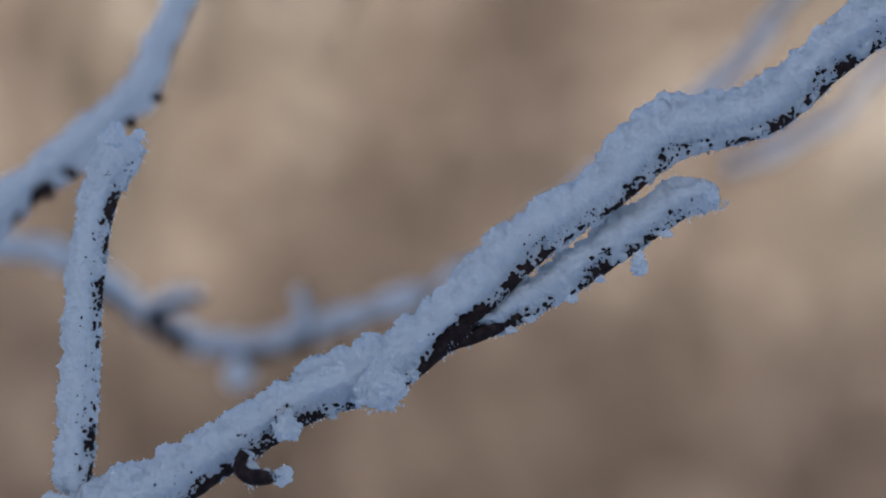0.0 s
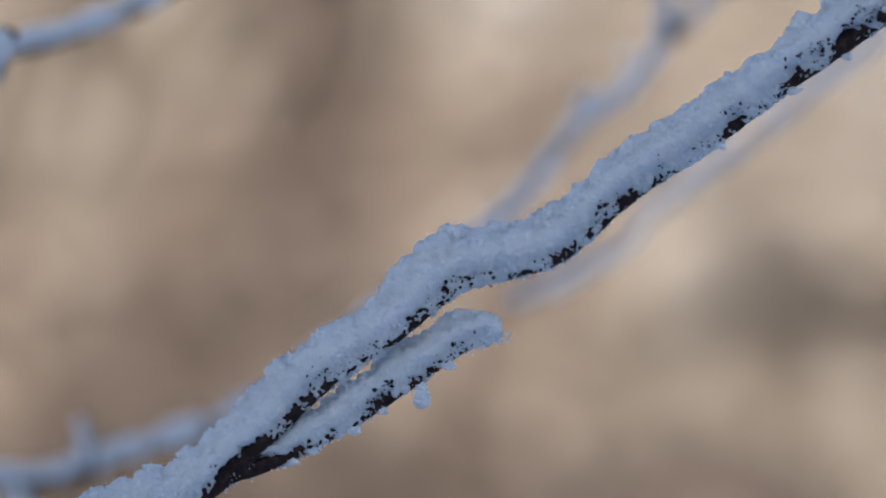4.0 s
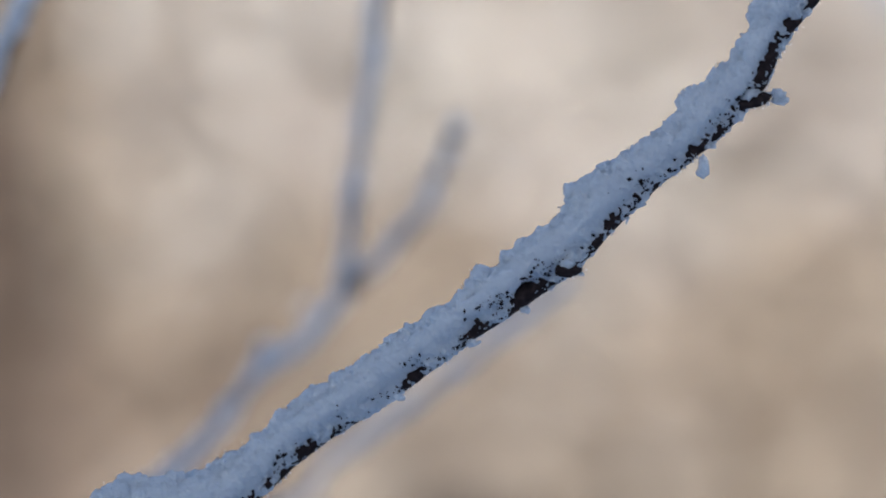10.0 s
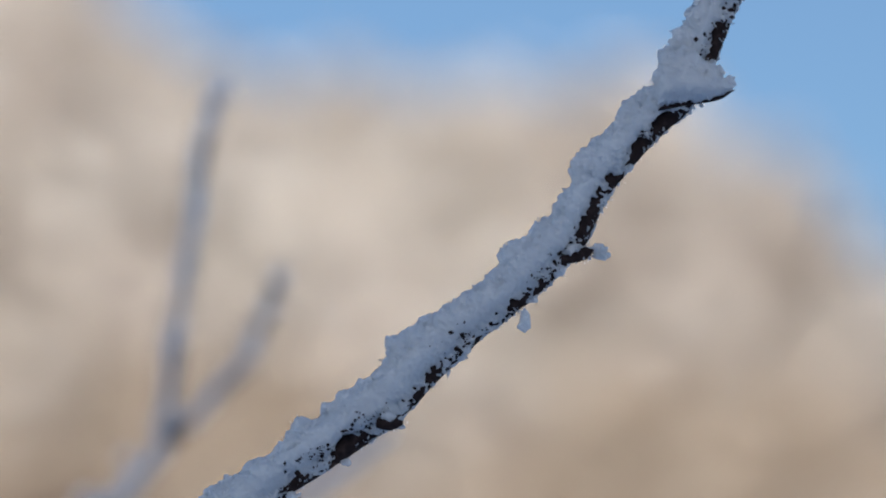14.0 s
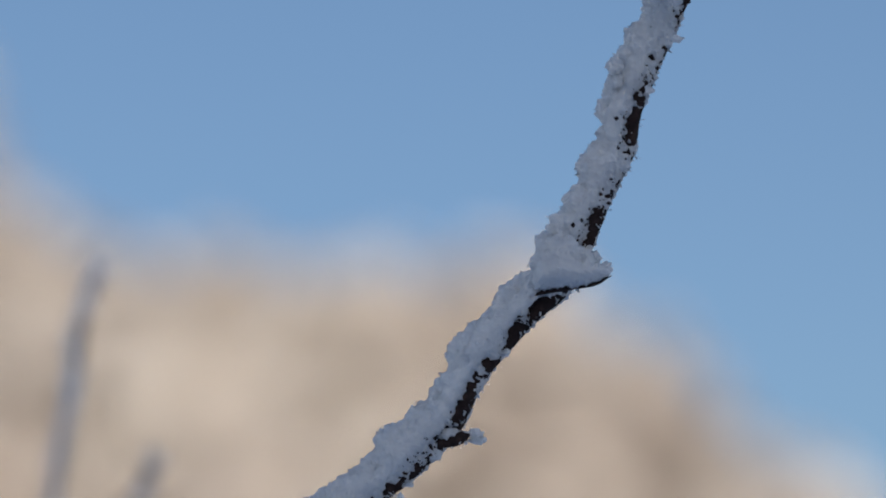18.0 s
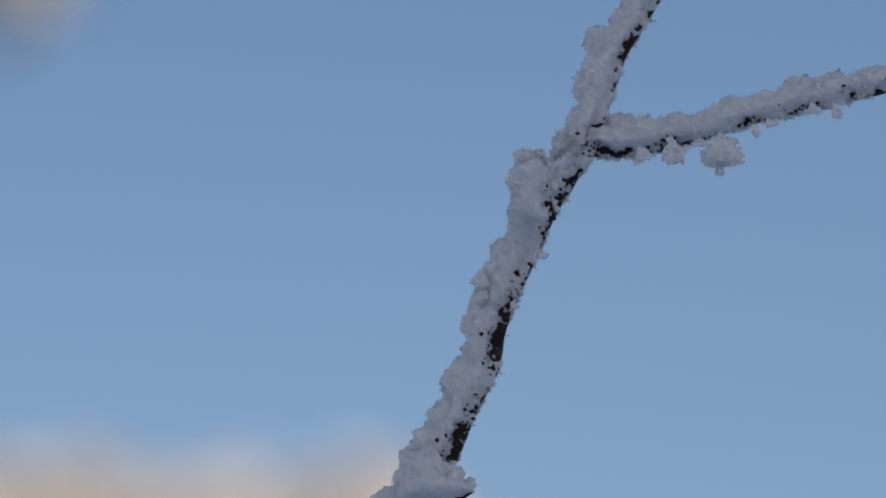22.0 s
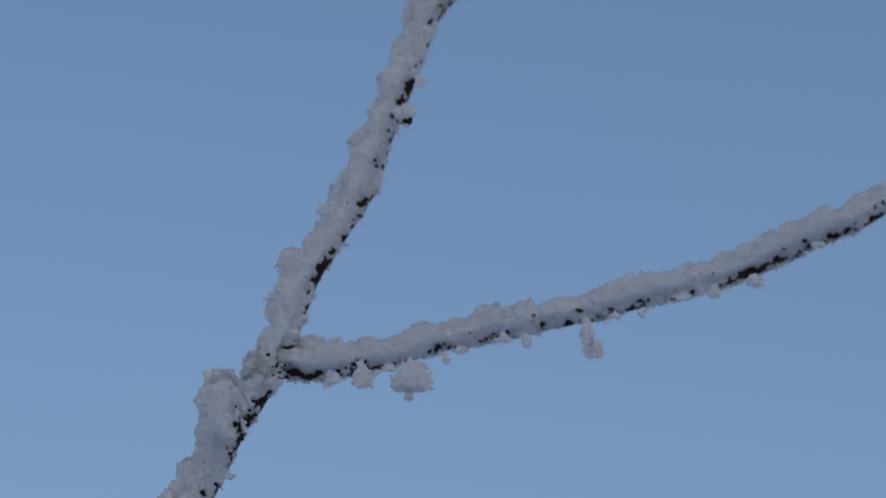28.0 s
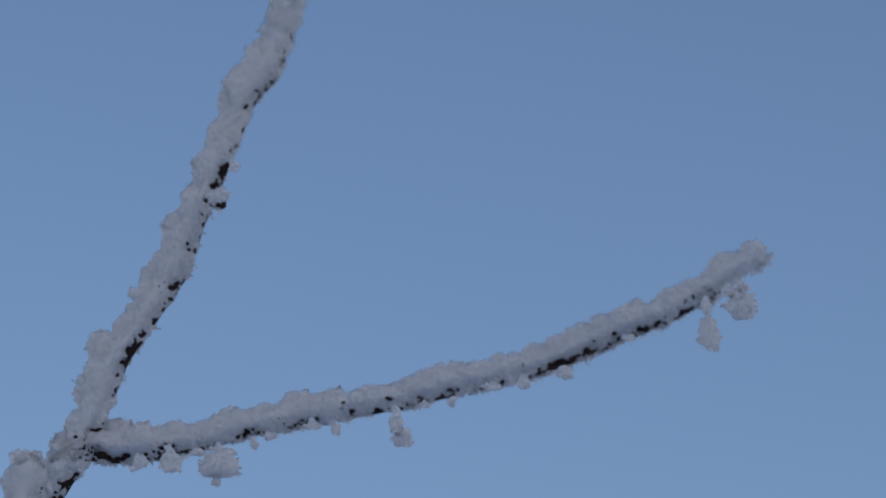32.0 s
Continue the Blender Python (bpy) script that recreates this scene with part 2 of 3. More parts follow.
def twig(name, stations, near, far, parent, fine=1.0, bare=0.55, lump=1.0, label="", taper=False, crystals=1.0, slim=1.0, late=1.0, crumbs=1.0, bow=None, under=0.16, fringe=1.0):
    """One twig: a bark tube with the snow that lies on it and the frost crystals on the snow."""
    rows = [(*q[:3], q[3] * slim, q[4] * slim) for q in curve_rows(stations, near, far, late, bow)]
    _, length = spline(rows, 10)
    size = (near + far) / 2 / 1.1
    # bark
    nb = max(12, int(length / (0.0011 * size * fine)))
    c, _ = spline(rows, nb)
    t, n, v = frames_along(c)
    na = 20
    th = np.linspace(0, 2 * np.pi, na, endpoint=False)
    rad = np.repeat(c[:, 4], na)
    if taper:
        rad = rad * np.repeat(np.clip((1 - np.linspace(0, 1, nb)) * 6, 0.15, 1), na)
    dirs = (np.cos(th)[None, :, None] * n[:, None] + np.sin(th)[None, :, None] * v[:, None]).reshape(-1, 3)
    base = np.repeat(c[:, :3], na, axis=0) + dirs * rad[:, None]
    rad = rad * (1 + 0.10 * perlin(base * 160 / size) + 0.06 * perlin(base * 500 / size))
    verts = np.repeat(c[:, :3], na, axis=0) + dirs * rad[:, None]
    stem = mesh_object(name, verts, grid_faces(nb, na), BARK, parent)
    if label:
        tagged(stem, label)
    # snow: a smooth drift over the twig, then lumps and grain pushed out along its own normals
    ns = max(16, int(length / (0.00030 * size * fine)))
    na = int(160 / fine)
    c, _ = spline(rows, ns)
    t, n, v = frames_along(c, min(int(26 / fine), ns // 6))
    mm = 0.001 * size

    def drift(cos, up, r, cover):
        tall = r + up - np.minimum(2.0 * mm, 0.19 * up)
        wide = r + 0.42 * up
        heap = 1 / np.sqrt((cos / tall) ** 2 + (1 - cos ** 2) / wide ** 2)
        edge = np.clip((cos - 0.08) / 0.5, 0, 1)
        return r + (heap - r) * edge * edge * (3 - 2 * edge) + 0.6 * mm * (np.clip(cos, -1, 0.6) + cover)

    cover = np.interp(np.linspace(0, 1, ns), np.linspace(0, 1, len(bare)), bare)[:, None] if isinstance(bare, tuple) else np.full((ns, 1), bare)

    tt = np.linspace(0, 2 * np.pi, 2000)
    prof = drift(np.cos(tt), c[:, 3].mean(), c[:, 4].mean(), cover.mean())
    arc = np.concatenate([[0], np.cumsum(np.hypot(np.diff(prof * np.cos(tt)), np.diff(prof * np.sin(tt))))])
    th = np.interp(np.linspace(0, arc[-1], na, endpoint=False), arc, tt)
    dirs = (np.cos(th)[None, :, None] * n[:, None] + np.sin(th)[None, :, None] * v[:, None])
    cos = np.tile(np.cos(th), (ns, 1))
    r = np.repeat(c[:, 4:5], na, axis=1)
    ctr = c[:, None, :3]
    ups = c[:, 3] * (1 + 0.15 * perlin(c[:, :3] / size * 85 + 2) + 0.12 * perlin(c[:, :3] / size * 210 + 5))
    full = drift(cos, np.repeat(ups[:, None], na, axis=1), r, cover)
    k = np.arange(ns)
    ends = np.clip(np.minimum(k, k[::-1]) * length / ns / (0.005 * size), 0, 1)
    ends = np.sqrt(1 - (1 - ends) ** 2)[:, None]
    base = ctr + dirs * (full * ends)[..., None]
    nrm = np.cross(np.roll(base, -1, 1) - np.roll(base, 1, 1), np.gradient(base, axis=0))
    nrm /= np.maximum(np.linalg.norm(nrm, axis=2), 1e-12)[..., None]
    nrm *= np.sign((nrm * dirs).sum(2).mean())
    p = base.reshape(-1, 3) / size
    cf = cos.ravel()
    low = np.clip((0.75 - cf) / 0.5, 0, 1)
    top = np.clip((cf - 0.45) / 0.5, 0, 1)
    puff = 3.0 * domes(p * 150 + 7) + 1.8 * domes(p * 340 + 3) + 1.1 * domes(p * 700 + 31) - 3.55
    if isinstance(lump, tuple):
        lump = np.repeat(np.interp(np.linspace(0, 1, ns), np.linspace(0, 1, len(lump)), lump), na)
    if isinstance(under, tuple):
        under = np.repeat(np.interp(np.linspace(0, 1, ns), np.linspace(0, 1, len(under)), under), na)
    disp = lump * puff * (under + (1 - under) * top)
    disp += (0.06 + 0.2 * top) * perlin(p * 1300) + (0.05 + 0.12 * top) * perlin(p * 2400 + 11)
    patch = 0.75 * perlin(p * 70 + 60) + 0.5 * perlin(p * 170 + 20)
    disp += low * (patch + 0.45 * perlin(p * 420 + 40) + 0.95 * perlin(p * 850 + 41) + 0.75 * perlin(p * 1500 + 43) - 0.35)
    ragged = 1 + 0.8 * perlin(p * 300 + 77)
    for az, el, w in BARED:
        d = np.linalg.norm(base.reshape(-1, 3) - np.array(toward(az, el, near)), axis=1) / (0.9 * w * mm)
        disp -= (3.5 * low if fine == 1.0 else 5.0 * np.clip((1.1 - cf) / 0.5, 0, 1)) * np.exp(-d ** 2 * ragged)
    verts = base.reshape(-1, 3) + nrm.reshape(-1, 3) * (disp * mm)[:, None]
    axis = np.repeat(c[:, :3], na, axis=0)
    out = verts - axis
    h = np.linalg.norm(out - (out * np.repeat(t, na, axis=0)).sum(1)[:, None] * np.repeat(t, na, axis=0), axis=1) - r.ravel()
    dirs = nrm.reshape(-1, 3)
    # loose grains of snow, and crystals that stand off it
    rs = np.random.RandomState(len(stations) * 7 + int(length * 1e4) % 997)
    m = int(crystals * length / size * 48000 / fine ** 2)
    odds = np.where(cf > 0.75, 1.0, np.where(cf > 0.3, 0.4, np.where(cf < -0.5, 0.3, 0.16)))
    pick = rs.choice(np.where((h > 0.05 * mm) & (rs.rand(len(h)) < odds))[0], m)
    g = mm * (0.18 + rs.gamma(2.0, 0.09, m)) * np.where(cf[pick] > 0.75, 1.0, np.where(cf[pick] > 0.35, 0.75, 0.6))
    seat = verts[pick] + dirs[pick] * (g * 0.1 + mm * 0.5 * np.maximum(rs.gamma(1.5, 0.25, m) - 0.5, 0) * (cf[pick] > 0.3))[:, None]
    pts = HEAD[0][None] * (1 + 0.2 * rs.normal(size=(m, len(HEAD[0]), 1))) * (g[:, None, None] * rs.uniform(0.7, 1.35, (m, 1, 3))) + seat[:, None]
    f = (HEAD[1][None] + (np.arange(m) * len(HEAD[0]))[:, None, None]).reshape(-1, 3)
    deep = np.where((h > 0.4 * mm) & (rs.rand(len(h)) < np.where(cf > 0.7, 1.0, 0.15)))[0]
    m = int(crystals * length / size * 2200 / fine ** 2) if len(deep) else 0
    pick = deep[(rs.rand(m) * len(deep)).astype(int)]
    g = mm * rs.uniform(0.3, 0.62, m) * np.clip(np.broadcast_to(lump, h.shape)[pick] / 1.5, 0.6, 1)
    seat = verts[pick] + dirs[pick] * (g * rs.uniform(0.2, 0.75, m))[:, None]
    heads = HEAD[0][None] * (1 + 0.2 * rs.normal(size=(m, len(HEAD[0]), 1))) * (g[:, None, None] * rs.uniform(0.75, 1.3, (m, 1, 3))) + seat[:, None]
    hf = (HEAD[1][None] + (np.arange(m) * len(HEAD[0]))[:, None, None]).reshape(-1, 3)
    fuse("snow_cover", [(verts, grid_faces(ns, na)), (pts.reshape(-1, 3), f), (heads.reshape(-1, 3), hf)], 0.36 * mm * fine, SNOW, stem)
    m = int(fringe * crystals * length / size * 1700 / fine ** 2)
    below = np.where((cf < -0.25) & (perlin(p * 90 + 90) + 0.9 * perlin(p * 300 + 9) > 0.3 - 0.25 * (cf < -0.7)))[0]
    where = rs.choice(below if len(below) else np.where(cf < -0.5)[0], m)
    down = (dirs[where] * 0.6 + (0, 0, -0.5) + rs.normal(size=(m, 3)) * 0.5)
    down /= np.linalg.norm(down, axis=1)[:, None]
    reach = mm * rs.gamma(2.0, 0.42, m)
    parts = []
    for step in range(4):
        g = mm * rs.uniform(0.18, 0.42, m)
        foot = axis[where] + dirs[where] * r.ravel()[where][:, None] + down * (reach * step / 3)[:, None] + rs.normal(size=(m, 3)) * 0.08 * mm
        parts.append(GRAIN[0][None] * (g[:, None, None] * rs.uniform(0.6, 1.6, (m, 1, 3))) + foot[:, None])
    pts = np.concatenate(parts).reshape(-1, 3)
    f = (GRAIN[1][None] + (np.arange(4 * m) * 6)[:, None, None]).reshape(-1, 3)
    tagged(fuse("hoar_fringe", [(pts, f)], 0.27 * mm * fine, SNOW, stem), "feathery hoarfrost under the bark", kind="stuff")
    # hoarfrost feathers: short chains of crystals that stand off the snow
    m = int(crystals * length / size * 5000 / fine ** 2)
    pick = rs.choice(np.where((h > 0.3 * mm) & (rs.rand(len(h)) < np.where(cf > 0.82, 1.0, np.where(cf < -0.5, 0.25, 0.02))))[0], m)
    d = dirs[pick] + rs.normal(size=(m, 3)) * 0.6
    d /= np.linalg.norm(d, axis=1)[:, None]
    reach = mm * np.minimum(rs.gamma(2.0, 0.26, m), 1.5)
    parts = []
    for step in range(3):
        g = mm * rs.uniform(0.11, 0.29, m) * (1.15 - 0.2 * step)
        foot = verts[pick] + dirs[pick] * 0.15 * mm + d * (reach * (step + 0.4) / 2.4)[:, None] + rs.normal(size=(m, 3)) * 0.07 * mm
        parts.append(GRAIN[0][None] * (g[:, None, None] * rs.uniform(0.6, 1.7, (m, 1, 3))) + foot[:, None])
    pts = np.concatenate(parts).reshape(-1, 3)
    f = (GRAIN[1][None] + (np.arange(3 * m) * 6)[:, None, None]).reshape(-1, 3)
    feather = mesh_object("frost_crystal", pts, f, LOOSE, stem)
    soft_normals(feather, np.tile(np.repeat(dirs[pick], 6, axis=0), (3, 1)), 0.8)
    tagged(feather, "fine white frost feathers on the snow", kind="stuff")
    if fine == 1.0 and crumbs > 0:
        m = int(length * 3600 * crumbs)
        thick = perlin(p * 60 + 17) + 0.7 * perlin(p * 220 + 51) + 0.5 * perlin(p * 600 + 5)
        shy = 0.45 * np.repeat(np.maximum(cover[:, 0] - 1.4, 0), na)
        zone = (cf > -0.7) & (cf < 0.62) & (h > 0.1 * mm)
        near_bark = np.where(zone & (thick > 0.05 + 0.9 * np.clip(cf, -0.2, 1) + shy))[0]
        m = max(4, int(m * min(1.0, 4.0 * len(near_bark) / max(zone.sum(), 1))))
        pick = rs.choice(near_bark if len(near_bark) else np.where(h > 0)[0], m)
        g = mm * (0.10 + rs.gamma(1.5, 0.14, m))
        pts = GRAIN[0][None] * (g[:, None, None] * rs.uniform(0.5, 1.6, (m, 1, 3))) + (verts[pick] + 0.22 * mm * dirs[pick])[:, None]
        f = (GRAIN[1][None] + (np.arange(m) * 6)[:, None, None]).reshape(-1, 3)
        tagged(mesh_object("bark_crumb", pts.reshape(-1, 3), f, BARK, stem), "dark specks of bark showing in the snow", kind="stuff")
    return stem


def clump(parent, az, el, wide, tall, dist=1.1, seed=0, name="snow_clump", hang=False, mat=None):
    """A ragged lump of frost; one that hangs reaches up to its twig."""
    rs = np.random.RandomState(seed)
    d = BALL[0]
    o = rs.uniform(-50, 50, 3)
    rad = np.maximum(0.62 + 0.22 * perlin(d * 1.6 + o) + 0.30 * domes(d * 1.5 + o), 0.3)
    az_r = radians(az)
    turn = np.array(((math.cos(az_r), -math.sin(az_r), 0.0), (math.sin(az_r), math.cos(az_r), 0.0), (0.0, 0.0, 1.0)))
    half = 0.001 * np.array((wide, 0.7 * min(wide, tall), tall)) * dist / 1.1

    def shaped(q):
        x, y, z = q.T
        if hang:
            z = np.where(z > 0, z * 1.5, z)
            x = x * np.where(z > 0.5, 0.8, 1.0)
        return (np.stack([x, y, z], 1) * half) @ turn

    core = shaped(d * rad[:, None])
    # small heads of snow crowd its surface
    m = 26 + int(5 * wide * tall) if mat is None else 0
    m = min(m, 320)
    at = rs.normal(size=(m, 3))
    at /= np.linalg.norm(at, axis=1)[:, None]
    reach = np.maximum(0.62 + 0.22 * perlin(at * 1.6 + o) + 0.30 * domes(at * 1.5 + o), 0.3) if m else np.zeros(0)
    seat = shaped(at * (reach * rs.uniform(0.88, 1.28, m))[:, None])
    g = 0.001 * dist / 1.1 * (0.30 + rs.gamma(2.0, 0.17, m)) * min(1.0, 0.55 + 0.1 * min(wide, tall))
    heads = (HEAD[0][None] * (1 + 0.24 * rs.normal(size=(m, len(HEAD[0]), 1))) * (g[:, None, None] * rs.uniform(0.75, 1.3, (m, 1, 3))) + seat[:, None]).reshape(-1, 3)
    spot = np.array(toward(az, el, dist))
    if mat is not None:
        return mesh_object(name, core + spot, BALL[1], mat, parent)
    f = (HEAD[1][None] + (np.arange(m) * len(HEAD[0]))[:, None, None]).reshape(-1, 3)
    return fuse(name, [(core + spot, BALL[1]), (heads + spot, f)], 0.00030 * dist / 1.1, SNOW, parent)


def tube(name, pts, r0, r1, mat, parent, sides=9):
    c, _ = spline([(*p, 0.0) for p in pts], 24)
    t = np.gradient(c[:, :3], axis=0)
    t /= np.linalg.norm(t, axis=1)[:, None]
    a = np.cross(t, (0.31, 0.87, 0.12))
    a /= np.linalg.norm(a, axis=1)[:, None]
    b = np.cross(t, a)
    th = np.linspace(0, 2 * np.pi, sides, endpoint=False)
    r = np.linspace(r0, r1, 24)[:, None, None]
    v = c[:, None, :3] + r * (np.cos(th)[None, :, None] * a[:, None] + np.sin(th)[None, :, None] * b[:, None])
    v = v.reshape(-1, 3)
    v += 0.12 * r0 * perlin(v * 3 / r0 * 0.1)[:, None]
    return mesh_object(name, v, grid_faces(24, sides), mat, parent)


# ---- ground, and an unseen wall added behind the camera to shade the branch ----
def ground():
    n = 60
    r = np.concatenate([[0.0], np.geomspace(0.5, 3000, n)])
    a = np.linspace(0, 2 * np.pi, 72, endpoint=False)
    x = (r[:, None] * np.cos(a)).ravel()
    y = (r[:, None] * np.sin(a)).ravel()
    z = 0.05 * perlin(np.stack([x, y, 0 * x], 1) * 0.35) * (np.hypot(x, y) < 60)
    g = mesh_object("ground", np.stack([x, y, z], 1), grid_faces(n + 1, 72), GROUND)
    tagged(g, "flat open ground under fresh white snow", "ground", kind="structure")


def wall():
    bm = bmesh.new()
    bmesh.ops.create_cube(bm, size=1.0)
    bmesh.ops.scale(bm, vec=(9.5, 0.25, WALL_HIGH), verts=bm.verts)
    bmesh.ops.translate(bm, vec=(-0.4, -6.5, WALL_HIGH / 2 - 0.05), verts=bm.verts)
    bmesh.ops.bevel(bm, geom=bm.edges[:], offset=0.02, segments=2, affect="EDGES")
    me = bpy.data.meshes.new("shade_wall")
    bm.to_mesh(me)
    bm.free()
    me.materials.append(PLASTER)
    tagged(new("shade_wall", me), "plain grey plastered wall, added out of view to shade the branch", "wall", kind="structure")


# high enough to keep the low sun off every twig of the shrub
WALL_HIGH = 5.1
ground()
wall()


# ---- the frosted trees beyond ----
def tree(az, dist, top, wide, leaf, seed, count=5000, low=0.0, size=0.16):
    """A broad frosted tree: trunk, limbs and a crown of many small leaves. top: degrees up of its highest twigs."""
    rs = np.random.RandomState(seed)
    at = EYE + Vector((math.sin(radians(az)), math.cos(radians(az)), 0)) * dist
    at.z = 0.0
    high = EYE.z + dist * math.tan(radians(top))
    base = new("frosted_tree")
    base.location = at
    tube("trunk", [(0, 0, -0.1), (0.1 * rs.randn(), 0.1 * rs.randn(), high * 0.35), (0.25 * rs.randn(), 0.2 * rs.randn(), high * 0.62)], (0.05 + high * 0.02) if low == 0 else 0.03, 0.03 if low == 0 else 0.01, TRUNK, base)
    for k in range(5):
        z = high * rs.uniform(0.12, 0.5)
        a = rs.uniform(0, 2 * np.pi)
        tube("limb", [(0, 0, z), (wide * 0.3 * math.cos(a), wide * 0.3 * math.sin(a), z + high * 0.15), (wide * 0.6 * math.cos(a), wide * 0.6 * math.sin(a), z + high * 0.35)], 0.06 if low == 0 else 0.02, 0.015 if low == 0 else 0.006, TRUNK, base, 6)
    m = count
    u = rs.uniform(0, 1, m)
    z = low + (high - low) * u ** 0.8
    prof = np.sqrt(np.clip(1 - ((z / high - 0.35) / 0.66) ** 2, 0.0, 1))
    a = rs.uniform(0, 2 * np.pi, m)
    rr = wide * prof * rs.uniform(0.25, 1, m) ** 0.5 * (1 + 0.25 * perlin(np.stack([np.cos(a) * 1.7, np.sin(a) * 1.7, z * 0.9 + seed], 1)))
    p = np.stack([rr * np.cos(a), rr * np.sin(a), z], 1)
    p += rs.normal(size=(m, 3)) * 0.06
    d1 = rs.normal(size=(m, 3)) + (0, 0, 0.6)
    d1 /= np.linalg.norm(d1, axis=1)[:, None]
    d2 = np.cross(d1, rs.normal(size=(m, 3)))
    d2 /= np.linalg.norm(d2, axis=1)[:, None]
    L = size * rs.uniform(0.6, 1.5, (m, 1))
    q = np.stack([p - d1 * L, p + d2 * L * 0.5, p + d1 * L, p - d2 * L * 0.5], 1).reshape(-1, 3)
    f = np.arange(m)[:, None] * 4 + [0, 1, 2, 3]
    mesh_object("crown", q, f, leaf, base, smooth=False)
    tagged(base, "tree with dry tan leaves whitened by hoarfrost in low sun", "tree", group="frosted trees beyond the shrub")
    return base


TREES = [
    (-9, 20, 17, 2.0, TAN), (-4.5, 21, 18, 1.9, TAN), (-1, 19, 17, 1.7, TAN), (2.0, 22, 18.5, 1.8, TAN), (4.05, 20, 17.6, 1.0, STRAW),
    (6.1, 19.5, 14.8, 0.8, STRAW), (7.8, 21, 14.1, 1.1, STRAW), (9.8, 20, 13.85, 1.2, CREAM), (12.2, 20.5, 13.85, 1.35, CREAM), (14.4, 20, 13.9, 1.0, STRAW), (16.6, 21, 12.6, 0.9, STRAW),
    (18.8, 20, 10.6, 1.1, STRAW), (22.0, 21, 7.6, 1.5, STRAW), (26.0, 20, 7.0, 1.8, STRAW), (31.0, 21, 7.0, 2.0, BROWN)]
for k, (az, dist, top, wide, leaf) in enumerate(TREES):
    tree(az, dist, top, wide, leaf, 40 + k)
# low bushes added in front, dark-leaved in place of shade on the trees' feet
UNDER = [(-8, 2.2), (-5, 1.6), (-2.2, 2.0), (0.8, 1.7), (3.2, 1.9), (5.6, 2.1), (7.6, 1.7), (15.0, 3.0), (20.0, 4.0)]
for k, (az, top) in enumerate(UNDER):
    tree(az, 15 + (k % 3), top, (0.75 if az < 3 else 0.95) if az < 8 else 0.42, DUSK if az < 8 else BROWN, 140 + k, 2600 if az < 8 else 1200)
MIDROW = [(7.6, 10.3, STRAW), (10.4, 10.8, STRAW), (12.4, 7.6, TAN), (14.4, 9.2, TAN), (16.6, 9.2, TAN), (19.5, 8.0, TAN)]
for k, (az, top, leaf) in enumerate(MIDROW):
    tree(az, 18 + (k % 2), top, 0.95, leaf, 190 + k, 3000)
for k, (az, top, wide) in enumerate([(1.4, 11.0, 0.22), (-6.6, 7.0, 0.3), (-0.4, 7.0, 0.3), (-3.3, 5.5, 0.4)]):
    tree(az, (16.8, 17.6, 17.0, 17.6)[k], top, wide, DUSK if k == 0 else BROWN, 170 + k, 2200)
for k, (az, top, wide) in enumerate([(3.2, 7.4, 0.6), (4.9, 7.8, 0.5), (2.2, 6.4, 0.6), (-0.8, 4.4, 0.5), (5.2, 3.2, 0.8), (6.6, 9.4, 0.5), (8.8, 9.3, 0.4)]):
    tree(az, 16.8, top, wide, DUSK if k in (2, 3) else BROWN if k < 5 else TAN, 175 + k, 3000)
# small crowns on bare stems, added so their shadows smudge the trees behind
for k, (az, top, low, wide) in enumerate([(8.8, 7.1, 2.85, 0.7), (11.6, 7.0, 2.9, 0.5)]):
    tree(az, 15, top, wide, TAN, 210 + k, 130, low, 0.10)
for k in range(10):
    tree(-8 + 4.4 * k, 25, 11.5 if k < 6 else 6.5, 2.4, BROWN if k % 2 else STRAW, 80 + k, 4000)

# a tree beside the camera whose one sunlit twig reaches over the shrub
lean = tagged(new("leaning_tree"), "bare tree with one frosted twig in warm low sun", "tree")
foot = toward(-20, 0, 5.0)
foot.z = -0.1
tube("trunk", [foot, foot + Vector((0, 0, 2.5)), foot + Vector((0.1, 0, 5.2))], 0.09, 0.05, TRUNK, lean)
tube("limb", [foot + Vector((0.1, 0, 4.9)), toward(-8, 42, 5.0), toward(2, 31, 4.6), toward(8.2, 23.2, 4.3), toward(8.9, 22.1, 4.3)], 0.03, 0.008, TRUNK, lean)
rs = np.random.RandomState(9)
tip = np.array(toward(8.6, 22.6, 4.3)) + rs.normal(size=(160, 3)) * 0.035
dv = rs.normal(size=(2, 160, 3)) * 0.02
tip = np.stack([tip - dv[0], tip + dv[1], tip + dv[0], tip - dv[1]], 1).reshape(-1, 3)
mesh_object("crown", tip, np.arange(160)[:, None] * 4 + [0, 1, 2, 3], PALE, lean, smooth=False)

# ---- the branches: degrees right and up, snow depth and bark radius in millimetres ----
LOW = [(-6.23, -1.74, 11.4, 3.4), (-4.90, -1.27, 13.5, 3.4), (-4.06, -0.83, 12.0, 3.4), (-3.16, -0.23, 10.2, 3.4), (-2.12, 0.42, 10.6, 3.4),
    (-0.94, 0.81, 14.4, 3.4), (-0.05, 1.47, 10.8, 3.4), (0.68, 2.17, 9.8, 3.4), (1.63, 3.07, 10.7, 3.4), (2.74, 3.83, 9.1, 3.4),
    (3.61, 4.54, 15.2, 3.4), (4.18, 4.72, 11.9, 3.4), (5.25, 5.02, 12.0, 3.4), (6.42, 5.99, 10.9, 3.4), (7.74, 6.87, 9.6, 3.4),
    (8.92, 7.73, 10.0, 3.4), (9.68, 8.22, 11.5, 3.4), (10.64, 8.91, 10.5, 3.4)]
